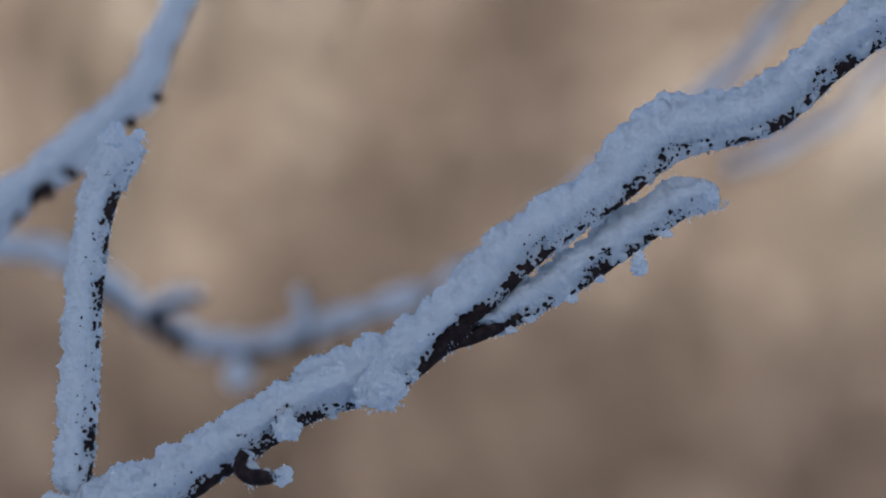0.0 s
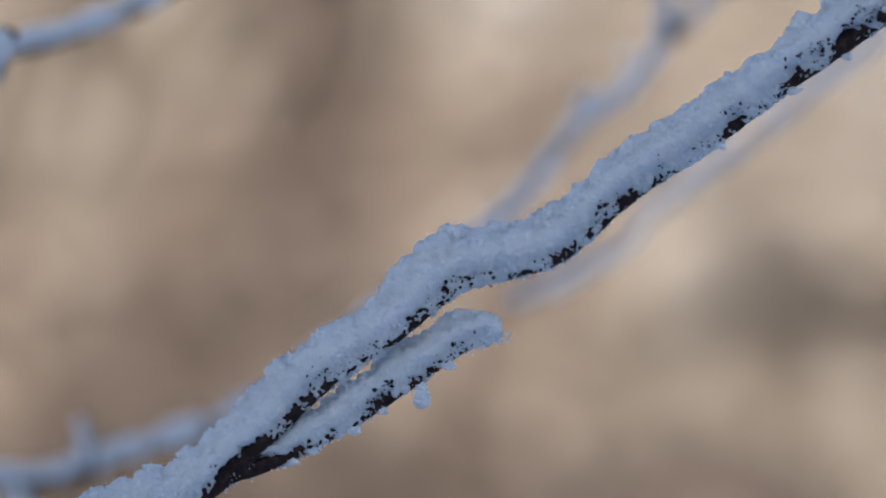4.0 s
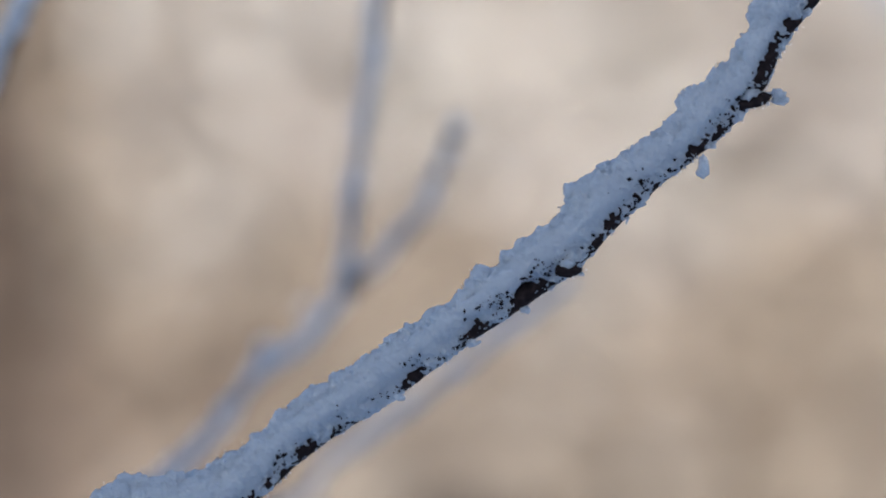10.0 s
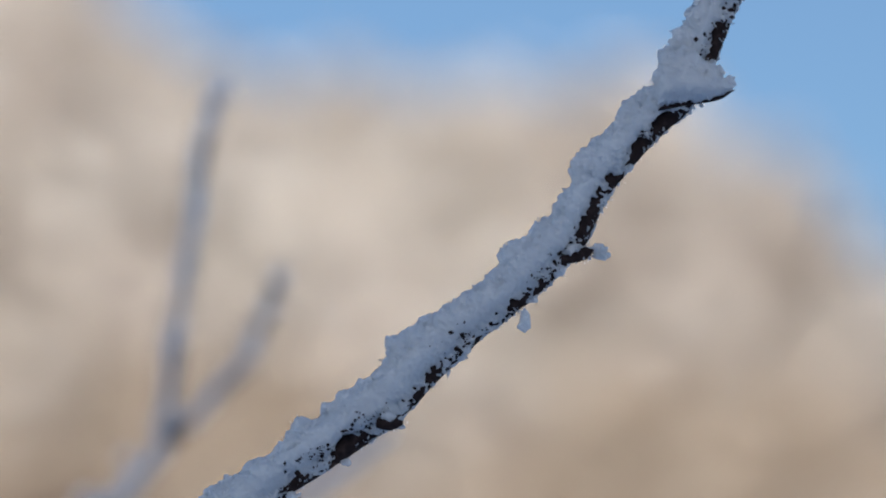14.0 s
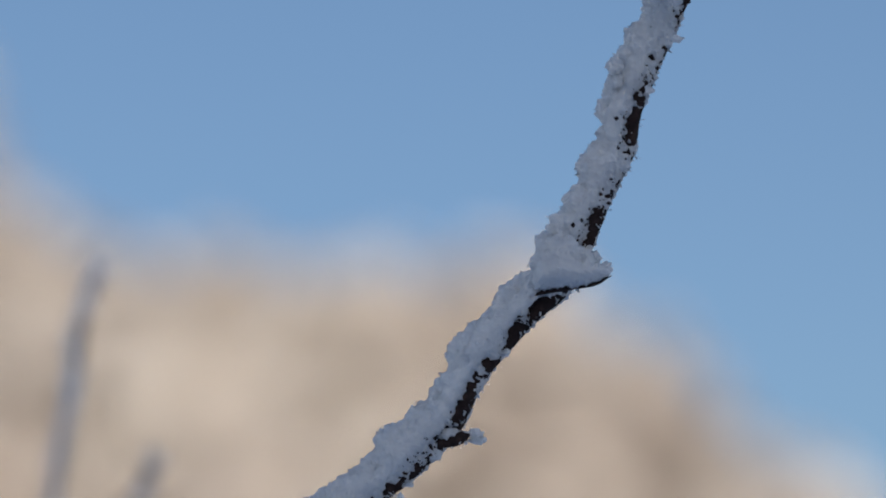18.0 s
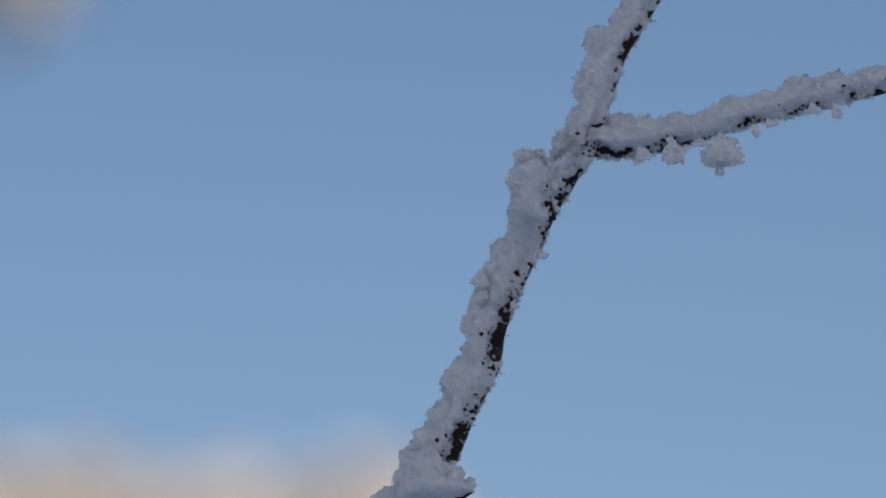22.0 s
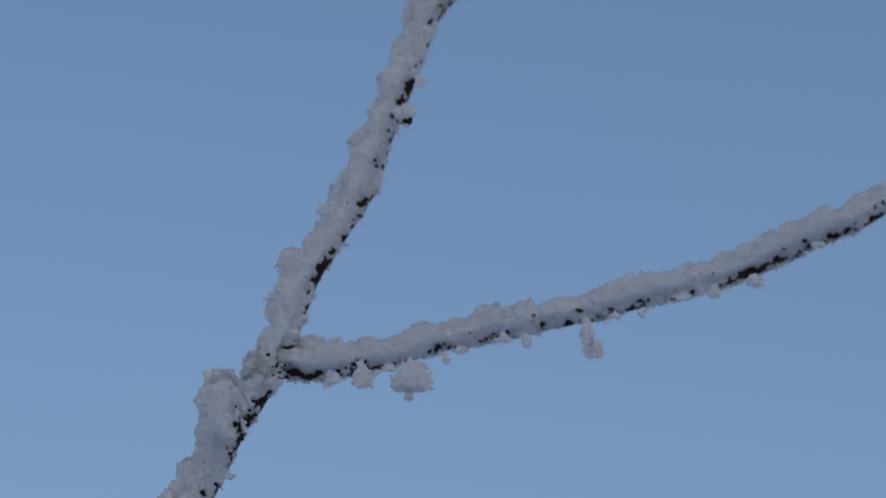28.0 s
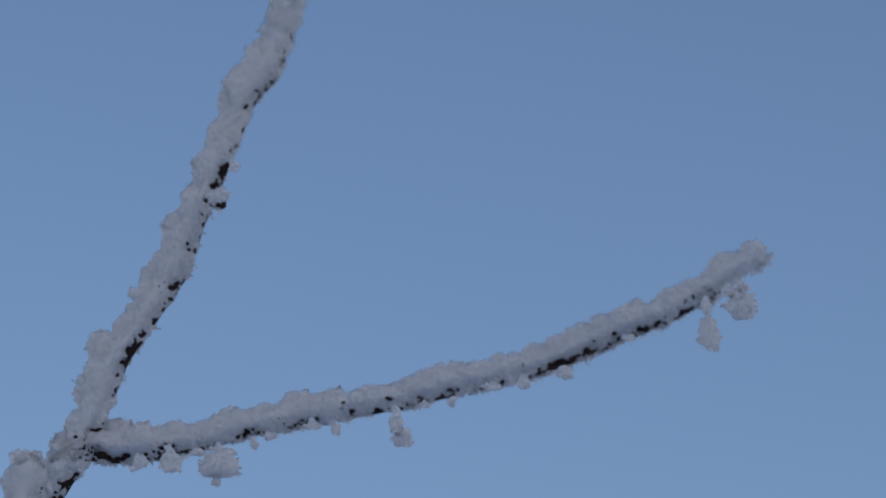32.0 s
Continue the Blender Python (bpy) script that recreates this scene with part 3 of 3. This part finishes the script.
MID = [(11.27, 9.52, 12.8, 3.1), (12.04, 10.23, 8.9, 3.1), (12.75, 10.76, 10.0, 3.1), (13.58, 11.58, 10.2, 3.1), (13.90, 12.23, 8.0, 3.1),
    (14.32, 12.79, 8.6, 3.1), (14.94, 13.41, 7.6, 3.1), (15.38, 13.78, 11.0, 3.1), (15.76, 14.48, 10.0, 3.1), (16.02, 15.12, 7.6, 3.1),
    (16.26, 15.58, 6.6, 3.1), (16.46, 15.95, 5.2, 3.1), (16.56, 16.50, 8.3, 3.1), (16.82, 17.13, 7.2, 3.1), (17.10, 17.74, 7.6, 3.1),
    (17.41, 18.35, 6.3, 3.1), (17.75, 18.89, 4.6, 3.1), (18.07, 19.34, 6.7, 3.1)]
SHOOT = [(18.13, 19.40, 8.7, 1.9), (18.40, 20.10, 7.3, 1.9), (18.69, 20.83, 9.6, 1.9), (18.96, 21.24, 5.2, 1.9), (19.28, 21.72, 7.5, 1.9),
    (19.66, 22.30, 8.6, 1.9), (19.92, 23.11, 6.6, 1.9), (20.24, 23.83, 6.2, 1.9), (20.51, 24.50, 6.6, 1.9), (20.77, 25.07, 7.0, 1.9),
    (21.10, 25.42, 8.8, 1.9), (21.36, 26.04, 6.4, 1.9), (21.76, 27.28, 6.8, 1.9), (22.14, 28.35, 8.3, 1.9)]
SIDE = [(17.77, 18.95, 9.5, 1.7), (18.15, 19.31, 10.3, 1.7), (18.83, 19.32, 11.5, 1.7), (19.86, 19.51, 6.7, 1.7), (20.90, 19.79, 5.4, 1.7),
    (22.04, 20.01, 6.2, 1.7), (23.28, 20.23, 6.9, 1.7), (24.33, 20.47, 6.5, 1.7), (25.48, 20.71, 6.0, 1.7), (26.29, 20.96, 5.9, 1.7),
    (26.96, 21.22, 7.2, 1.7), (27.98, 21.58, 5.8, 1.7), (28.66, 21.90, 6.3, 1.7), (29.33, 22.28, 6.3, 1.7), (29.67, 22.53, 5.3, 1.7)]
STUB = [(0.08, 1.48, 4.8, 2.4), (0.88, 1.78, 5.6, 2.4), (1.87, 2.30, 8.7, 2.4), (2.76, 2.88, 10.1, 2.4), (3.66, 3.50, 8.2, 2.4),
    (4.41, 3.76, 7.0, 2.4)]
LEFT = [(-5.70, -0.93, 6.9, 2.6), (-5.65, -0.22, 7.6, 2.6), (-5.60, 0.49, 7.6, 2.6), (-5.58, 1.20, 6.9, 2.6), (-5.54, 1.91, 6.2, 2.6),
    (-5.49, 2.63, 5.9, 2.6), (-5.40, 3.34, 6.2, 2.6), (-5.25, 3.87, 6.8, 2.6), (-5.00, 4.31, 9.9, 2.6), (-4.81, 4.67, 10.7, 2.6)]
LOBE = [(17.50, 18.24, 8.3, 1.6), (17.39, 18.70, 9.8, 1.6), (17.33, 19.28, 8.6, 1.6)]
SPUR = [(14.90, 13.68, 12.1, 0.9), (15.18, 13.73, 16.8, 0.9), (15.50, 13.78, 16.2, 0.9), (15.89, 13.84, 12.4, 0.9), (16.21, 13.96, 4.8, 0.9)]
BUDS = [(13.32, 11.34, 3.5, 1.9), (13.60, 11.37, 1.6, 2.2), (13.78, 11.42, 0.8, 1.9), (13.90, 11.46, 0.6, 1.1)]
KNOB = [(-3.12, -0.20, 1.8, 2.0), (-3.19, -0.46, 2.1, 2.6), (-3.02, -0.61, 2.0, 2.6), (-2.74, -0.62, 1.5, 2.1), (-2.58, -0.60, 1.2, 1.4)]
NUB = [(10.40, 8.72, 1.0, 1.7), (10.60, 8.70, 1.0, 1.9), (10.74, 8.74, 0.8, 1.5), (10.80, 8.80, 0.6, 0.9)]
DIAG = [(-8.12, 2.43, 8.2, 3.3), (-6.99, 3.41, 7.7, 3.3), (-6.35, 3.98, 6.3, 3.3), (-5.84, 4.37, 7.5, 3.3), (-5.15, 5.05, 5.9, 3.3),
    (-4.69, 5.41, 6.3, 3.3), (-4.52, 5.98, 4.7, 3.3), (-4.19, 6.75, 3.5, 3.3), (-3.83, 7.56, 3.5, 3.3), (-3.44, 8.51, 2.7, 3.3)]
UL = [(-5.72, 7.51, 6.3, 2.9), (-4.43, 8.04, 5.7, 2.9), (-3.10, 8.24, 4.7, 2.9), (-2.12, 8.59, 3.1, 2.9), (-0.98, 9.13, 3.8, 2.9),
    (0.36, 10.28, 5.2, 2.9), (1.22, 11.35, 3.9, 2.9), (1.51, 12.07, 4.0, 2.9), (1.88, 12.97, 3.4, 2.9), (2.13, 14.02, 2.2, 2.9)]
ARC = [(-8.34, 3.23, 3.8, 3.3), (-6.98, 2.98, 3.1, 3.3), (-6.05, 2.79, 3.9, 3.3), (-5.24, 2.21, 6.9, 3.3), (-4.35, 1.61, 5.3, 3.3),
    (-3.25, 1.34, 3.8, 3.3), (-2.22, 1.56, 3.9, 3.3), (-1.17, 1.91, 3.5, 3.3), (-0.20, 2.26, 5.0, 3.3)]
FARTW = [(-0.28, 2.24, 4.1, 2.8), (1.41, 3.31, 5.7, 2.8), (3.57, 4.91, 6.9, 2.8), (4.27, 5.44, 5.3, 2.8), (4.98, 6.15, 6.7, 2.8),
    (5.69, 7.05, 6.7, 2.8), (6.43, 7.60, 5.5, 2.8), (7.13, 8.43, 4.3, 2.8)]
PRONGA = [(7.14, 8.50, 3.8, 2.1), (7.13, 9.29, 2.4, 2.1), (7.24, 10.46, 2.2, 2.1), (7.41, 11.62, 1.9, 2.1), (7.49, 12.03, 1.5, 2.0),
    (7.57, 13.08, 1.6, 2.1), (7.90, 14.12, 2.1, 2.1)]
PRONGB = [(7.17, 8.43, 3.5, 2.2), (7.72, 9.02, 2.9, 2.2), (8.34, 9.72, 3.5, 2.2), (8.60, 10.41, 3.2, 2.2), (8.83, 10.91, 2.5, 2.2)]
PAR = [(4.50, 4.17, 2.4, 2.1), (5.49, 4.61, 2.9, 2.1), (6.54, 5.22, 2.8, 2.1), (6.64, 5.48, 4.0, 2.1), (8.00, 6.51, 4.0, 2.1),
    (8.92, 7.19, 4.5, 2.1), (9.91, 7.99, 3.3, 2.1), (10.73, 8.62, 2.1, 2.1)]
BUDS_HIGH = [(20.02, 23.46, 2.0, 1.2), (20.22, 23.38, 1.6, 1.5), (20.36, 23.36, 1.0, 1.1)]
ARC_UP = [(-2.10, 1.59, 4.5, 1.7), (-2.17, 2.04, 3.8, 1.7), (-2.24, 2.47, 1.7, 1.7)]
ARC_SIDE = [(-4.65, 1.98, 4.8, 1.9), (-4.21, 2.13, 4.5, 1.9), (-3.80, 2.25, 1.9, 1.9)]


branch = new("frosted_branch")
branch.location = (0, 0, 0)
tagged(branch, "dark bare branch covered with fluffy fresh snow and frost", "branch")
MAIN = LOW + MID + SHOOT[1:]
stem = twig("stem", MAIN, 1.10, 1.145, branch, late=4.0, bow=(5.6, 2.3, 0.02), bare=(1.3, 1.35, 1.4, 1.5, 1.65, 1.5, 1.4, 2.25, 2.8), under=(0.16, 0.16, 0.16, 0.16, 0.16, 0.16, 0.2, 0.35, 0.4), lump=(1.1, 1.1, 1.15, 1.2, 1.4, 1.8, 1.75, 1.5, 1.4), label="dark brown bark bared along its underside")
twig("side_shoot", SIDE, 1.112, 1.14, branch, taper=True, bare=(1.15, 1.55, 1.6, 1.7, 1.75), lump=1.35, under=0.3, fringe=3.2)
twig("stub_twig", STUB, 1.10, 1.115, branch, taper=True, bare=1.15)
twig("upright_twig", LEFT, 1.10, 1.13, branch, taper=True, bare=1.4, crumbs=0.4)
twig("spur_lobe", LOBE, 1.10, 1.10, branch, taper=True, bare=2.4, crumbs=0.3)
twig("spur", SPUR, 1.097, 1.097, branch, taper=True)
twig("spur", BUDS, 1.10, 1.10, branch, bare=-0.4, taper=True)
twig("spur", KNOB, 1.09, 1.085, branch, bare=-2.6, taper=True, crumbs=0)
twig("bud", BUDS_HIGH, 1.118, 1.110, branch, bare=1.0, taper=True)
twig("bud", NUB, 1.094, 1.09, branch, bare=-0.8, taper=True, crumbs=0)
low_end = toward(*LOW[0][:2], 1.1)
tube("root_stem", [low_end, low_end + Vector((-0.12, 0.02, -0.12)), low_end + Vector((-0.25, 0.05, -0.6)), (low_end.x - 0.28, low_end.y + 0.05, -0.05)], 0.004, 0.012, BARK, branch)
TUFTS = [(16.30, 17.28, 3.0), (16.35, 17.02, 2.8), (20.29, 23.50, 2.3), (20.50, 23.98, 2.0), (13.98, 11.46, 2.6), (14.06, 11.38, 1.8), (29.48, 22.64, 3.3), (17.26, 19.16, 5.0), (17.16, 19.18, 5.6), (17.12, 18.86, 4.7), (17.07, 18.50, 3.8), (-5.20, 4.77, 4.1), (-4.83, 4.79, 2.4), (-2.52, -0.59, 3.4), (15.92, 14.23, 3.4), (15.68, 14.35, 3.8), (15.40, 14.39, 3.8), (15.78, 14.08, 3.8), (17.43, 18.83, 3.4), (17.48, 18.51, 2.8), (16.11, 14.07, 2.8), (4.24, 3.81, 2.6)]
DARK_BUDS = [(8.72, 10.82, 3.0), (8.56, 10.25, 2.2), (7.11, 8.46, 2.8)]
ARC_BUDS = [(-4.50, 1.84, 5.0), (-4.22, 1.56, 5.0), (-3.15, 1.26, 4.2), (-2.19, 1.50, 3.4)]
DIAG_BUDS = [(-4.97, 4.98, 3.0), (-4.55, 5.38, 2.6), (-5.89, 4.18, 2.8), (-6.27, 3.86, 3.0)]
SAG = (-1.00, 0.80, 9.5, 7.8)
SAG_SMALL = (-2.47, 0.12, 4.5, 4.0)
FRINGE = [(19.99, 19.42, 2.1), (21.20, 19.71, 1.9), (21.93, 19.89, 2.2), (23.81, 20.23, 1.7), (24.96, 20.52, 2.1), (27.28, 21.26, 1.9), (14.45, 12.77, 1.6), (14.00, 11.34, 1.7), (12.85, 10.67, 1.7), (11.47, 9.62, 1.6), (10.20, 8.49, 1.6), (9.05, 7.56, 1.6), (9.89, 8.09, 1.4), (7.89, 6.70, 1.4), (17.33, 17.69, 1.6), (16.87, 16.89, 1.4), (1.09, 1.71, 1.6), (1.40, 1.88, 1.4), (2.03, 2.20, 1.7), (2.50, 2.51, 1.4), (3.55, 3.23, 1.6), (-1.74, 0.34, 1.4)]
CAPS = [(8.80, 11.02, 3.0), (8.66, 10.54, 2.6), (6.93, 8.66, 2.6), (5.73, 7.40, 3.2), (5.76, 7.46, 3.0), (6.37, 8.15, 2.2)]
ARC_CLUMP = (-3.26, 0.99, 4.5, 5.0)
CLUMPS = [(19.04, 19.25, 2.4, 2.4), (19.56, 19.26, 4.3, 3.4), (20.37, 19.24, 6.9, 4.5), (20.33, 19.0, 1.5, 2.1), (22.31, 19.84, 1.7, 1.7), (23.33, 19.93, 2.4, 4.1),
          (23.45, 19.69, 3.4, 3.1), (25.47, 20.57, 2.4, 2.1), (26.19, 20.7, 3.1, 1.7), (28.65, 21.27, 3.8, 5.2), (29.21, 21.74, 5.2, 4.3), (28.62, 21.74, 1.8, 2.8), (28.98, 21.97, 1.9, 2.0), (29.22, 22.05, 1.4, 2.0),
          (20.94, 19.58, 1.4, 1.7), (24.27, 20.28, 1.4, 1.4), (12.78, 10.32, 2.2, 3.4), (3.11, 2.74, 3.0, 3.7)]
for k, (az, el, w, h) in enumerate(CLUMPS):
    clump(branch, az, el, w, h, 1.097, 300 + k, hang=True)
for k, (az, el, w) in enumerate(FRINGE):
    clump(branch, az, el, w * 1.3, w * 0.6, 1.1, 340 + k, hang=True)
clump(branch, *SAG, 1.090, 330, hang=True)
clump(branch, *SAG_SMALL, 1.092, 331, hang=True)
for k, (az, el, w) in enumerate(TUFTS):
    clump(branch, az, el, w * 0.88, w * 0.88, 1.102, 400 + k, "snow_tuft")

shrub = tagged(new("frosted_twig"), "slim arching twig under soft snow", "twig", group="twigs behind the branch")
twig("stem", DIAG, 1.24, 1.27, shrub, fine=2.0, bare=2.0, crystals=0.3, slim=0.88)
twig("side_shoot", UL, 1.38, 1.40, shrub, fine=2.0, bare=1.2, crystals=0.3, slim=0.72)
def root(parent, stations, dist, reach):
    a = toward(*stations[0][:2], dist)
    tube("root_stem", [a, a + Vector((-0.12, 0.0, -0.05)), a + Vector((-reach, 0.02, -0.5)), (a.x - reach - 0.02, a.y + 0.03, -0.05)], 0.0045, 0.012, BARK, parent)


root(shrub, DIAG, 1.24, 0.3)
far_twig = tagged(new("frosted_twig"), "forked thin twig thick with hoarfrost", "twig", group="twigs behind the branch")
twig("stem", ARC, 1.47, 1.50, far_twig, fine=2.0, bare=1.4, crystals=0.3, slim=0.72)
twig("stem", FARTW, 1.50, 1.58, far_twig, fine=2.0, bare=2.0, crystals=0.3, slim=0.38)
twig("upper_shoot", PRONGA, 1.58, 1.48, far_twig, fine=2.0, bare=1.2, crystals=0.3, slim=0.7, taper=True)
twig("side_shoot", PRONGB, 1.58, 1.54, far_twig, fine=2.0, bare=1.4, crystals=0.3, slim=0.55, taper=True)
twig("side_shoot", PAR, 1.56, 1.6, far_twig, fine=2.0, bare=2.0, crystals=0.3, slim=0.42, taper=True)
twig("side_shoot", ARC_UP, 1.46, 1.44, far_twig, fine=2.0, crystals=0.3, slim=0.8, taper=True)
twig("side_shoot", ARC_SIDE, 1.45, 1.42, far_twig, fine=2.0, crystals=0.3, slim=0.8, taper=True)
clump(far_twig, *ARC_CLUMP, 1.46, 501, hang=True)


def reach(az):
    """How far off the forked twig is at az degrees."""
    return 1.50 + 0.08 * (az + 0.28) / 7.4 if az < 7.15 else 1.58 - 0.04 * (az - 7.15) / 1.7


for az, el, w in DARK_BUDS:
    clump(far_twig, az, el, w, w * 0.8, reach(az) - 0.006, 510, "bud", mat=BARK)
for az, el, w in ARC_BUDS:
    clump(far_twig, az, el, w, w * 0.8, 1.464, 512, "bud", mat=BARK)
for az, el, w in DIAG_BUDS:
    clump(shrub, az, el, w, w * 0.8, 1.236, 514, "bud", mat=BARK)
for k, (az, el, w) in enumerate(CAPS):
    clump(far_twig, az, el, w, w * 0.9, reach(az), 520 + k)
root(far_twig, ARC, 1.47, 0.35)
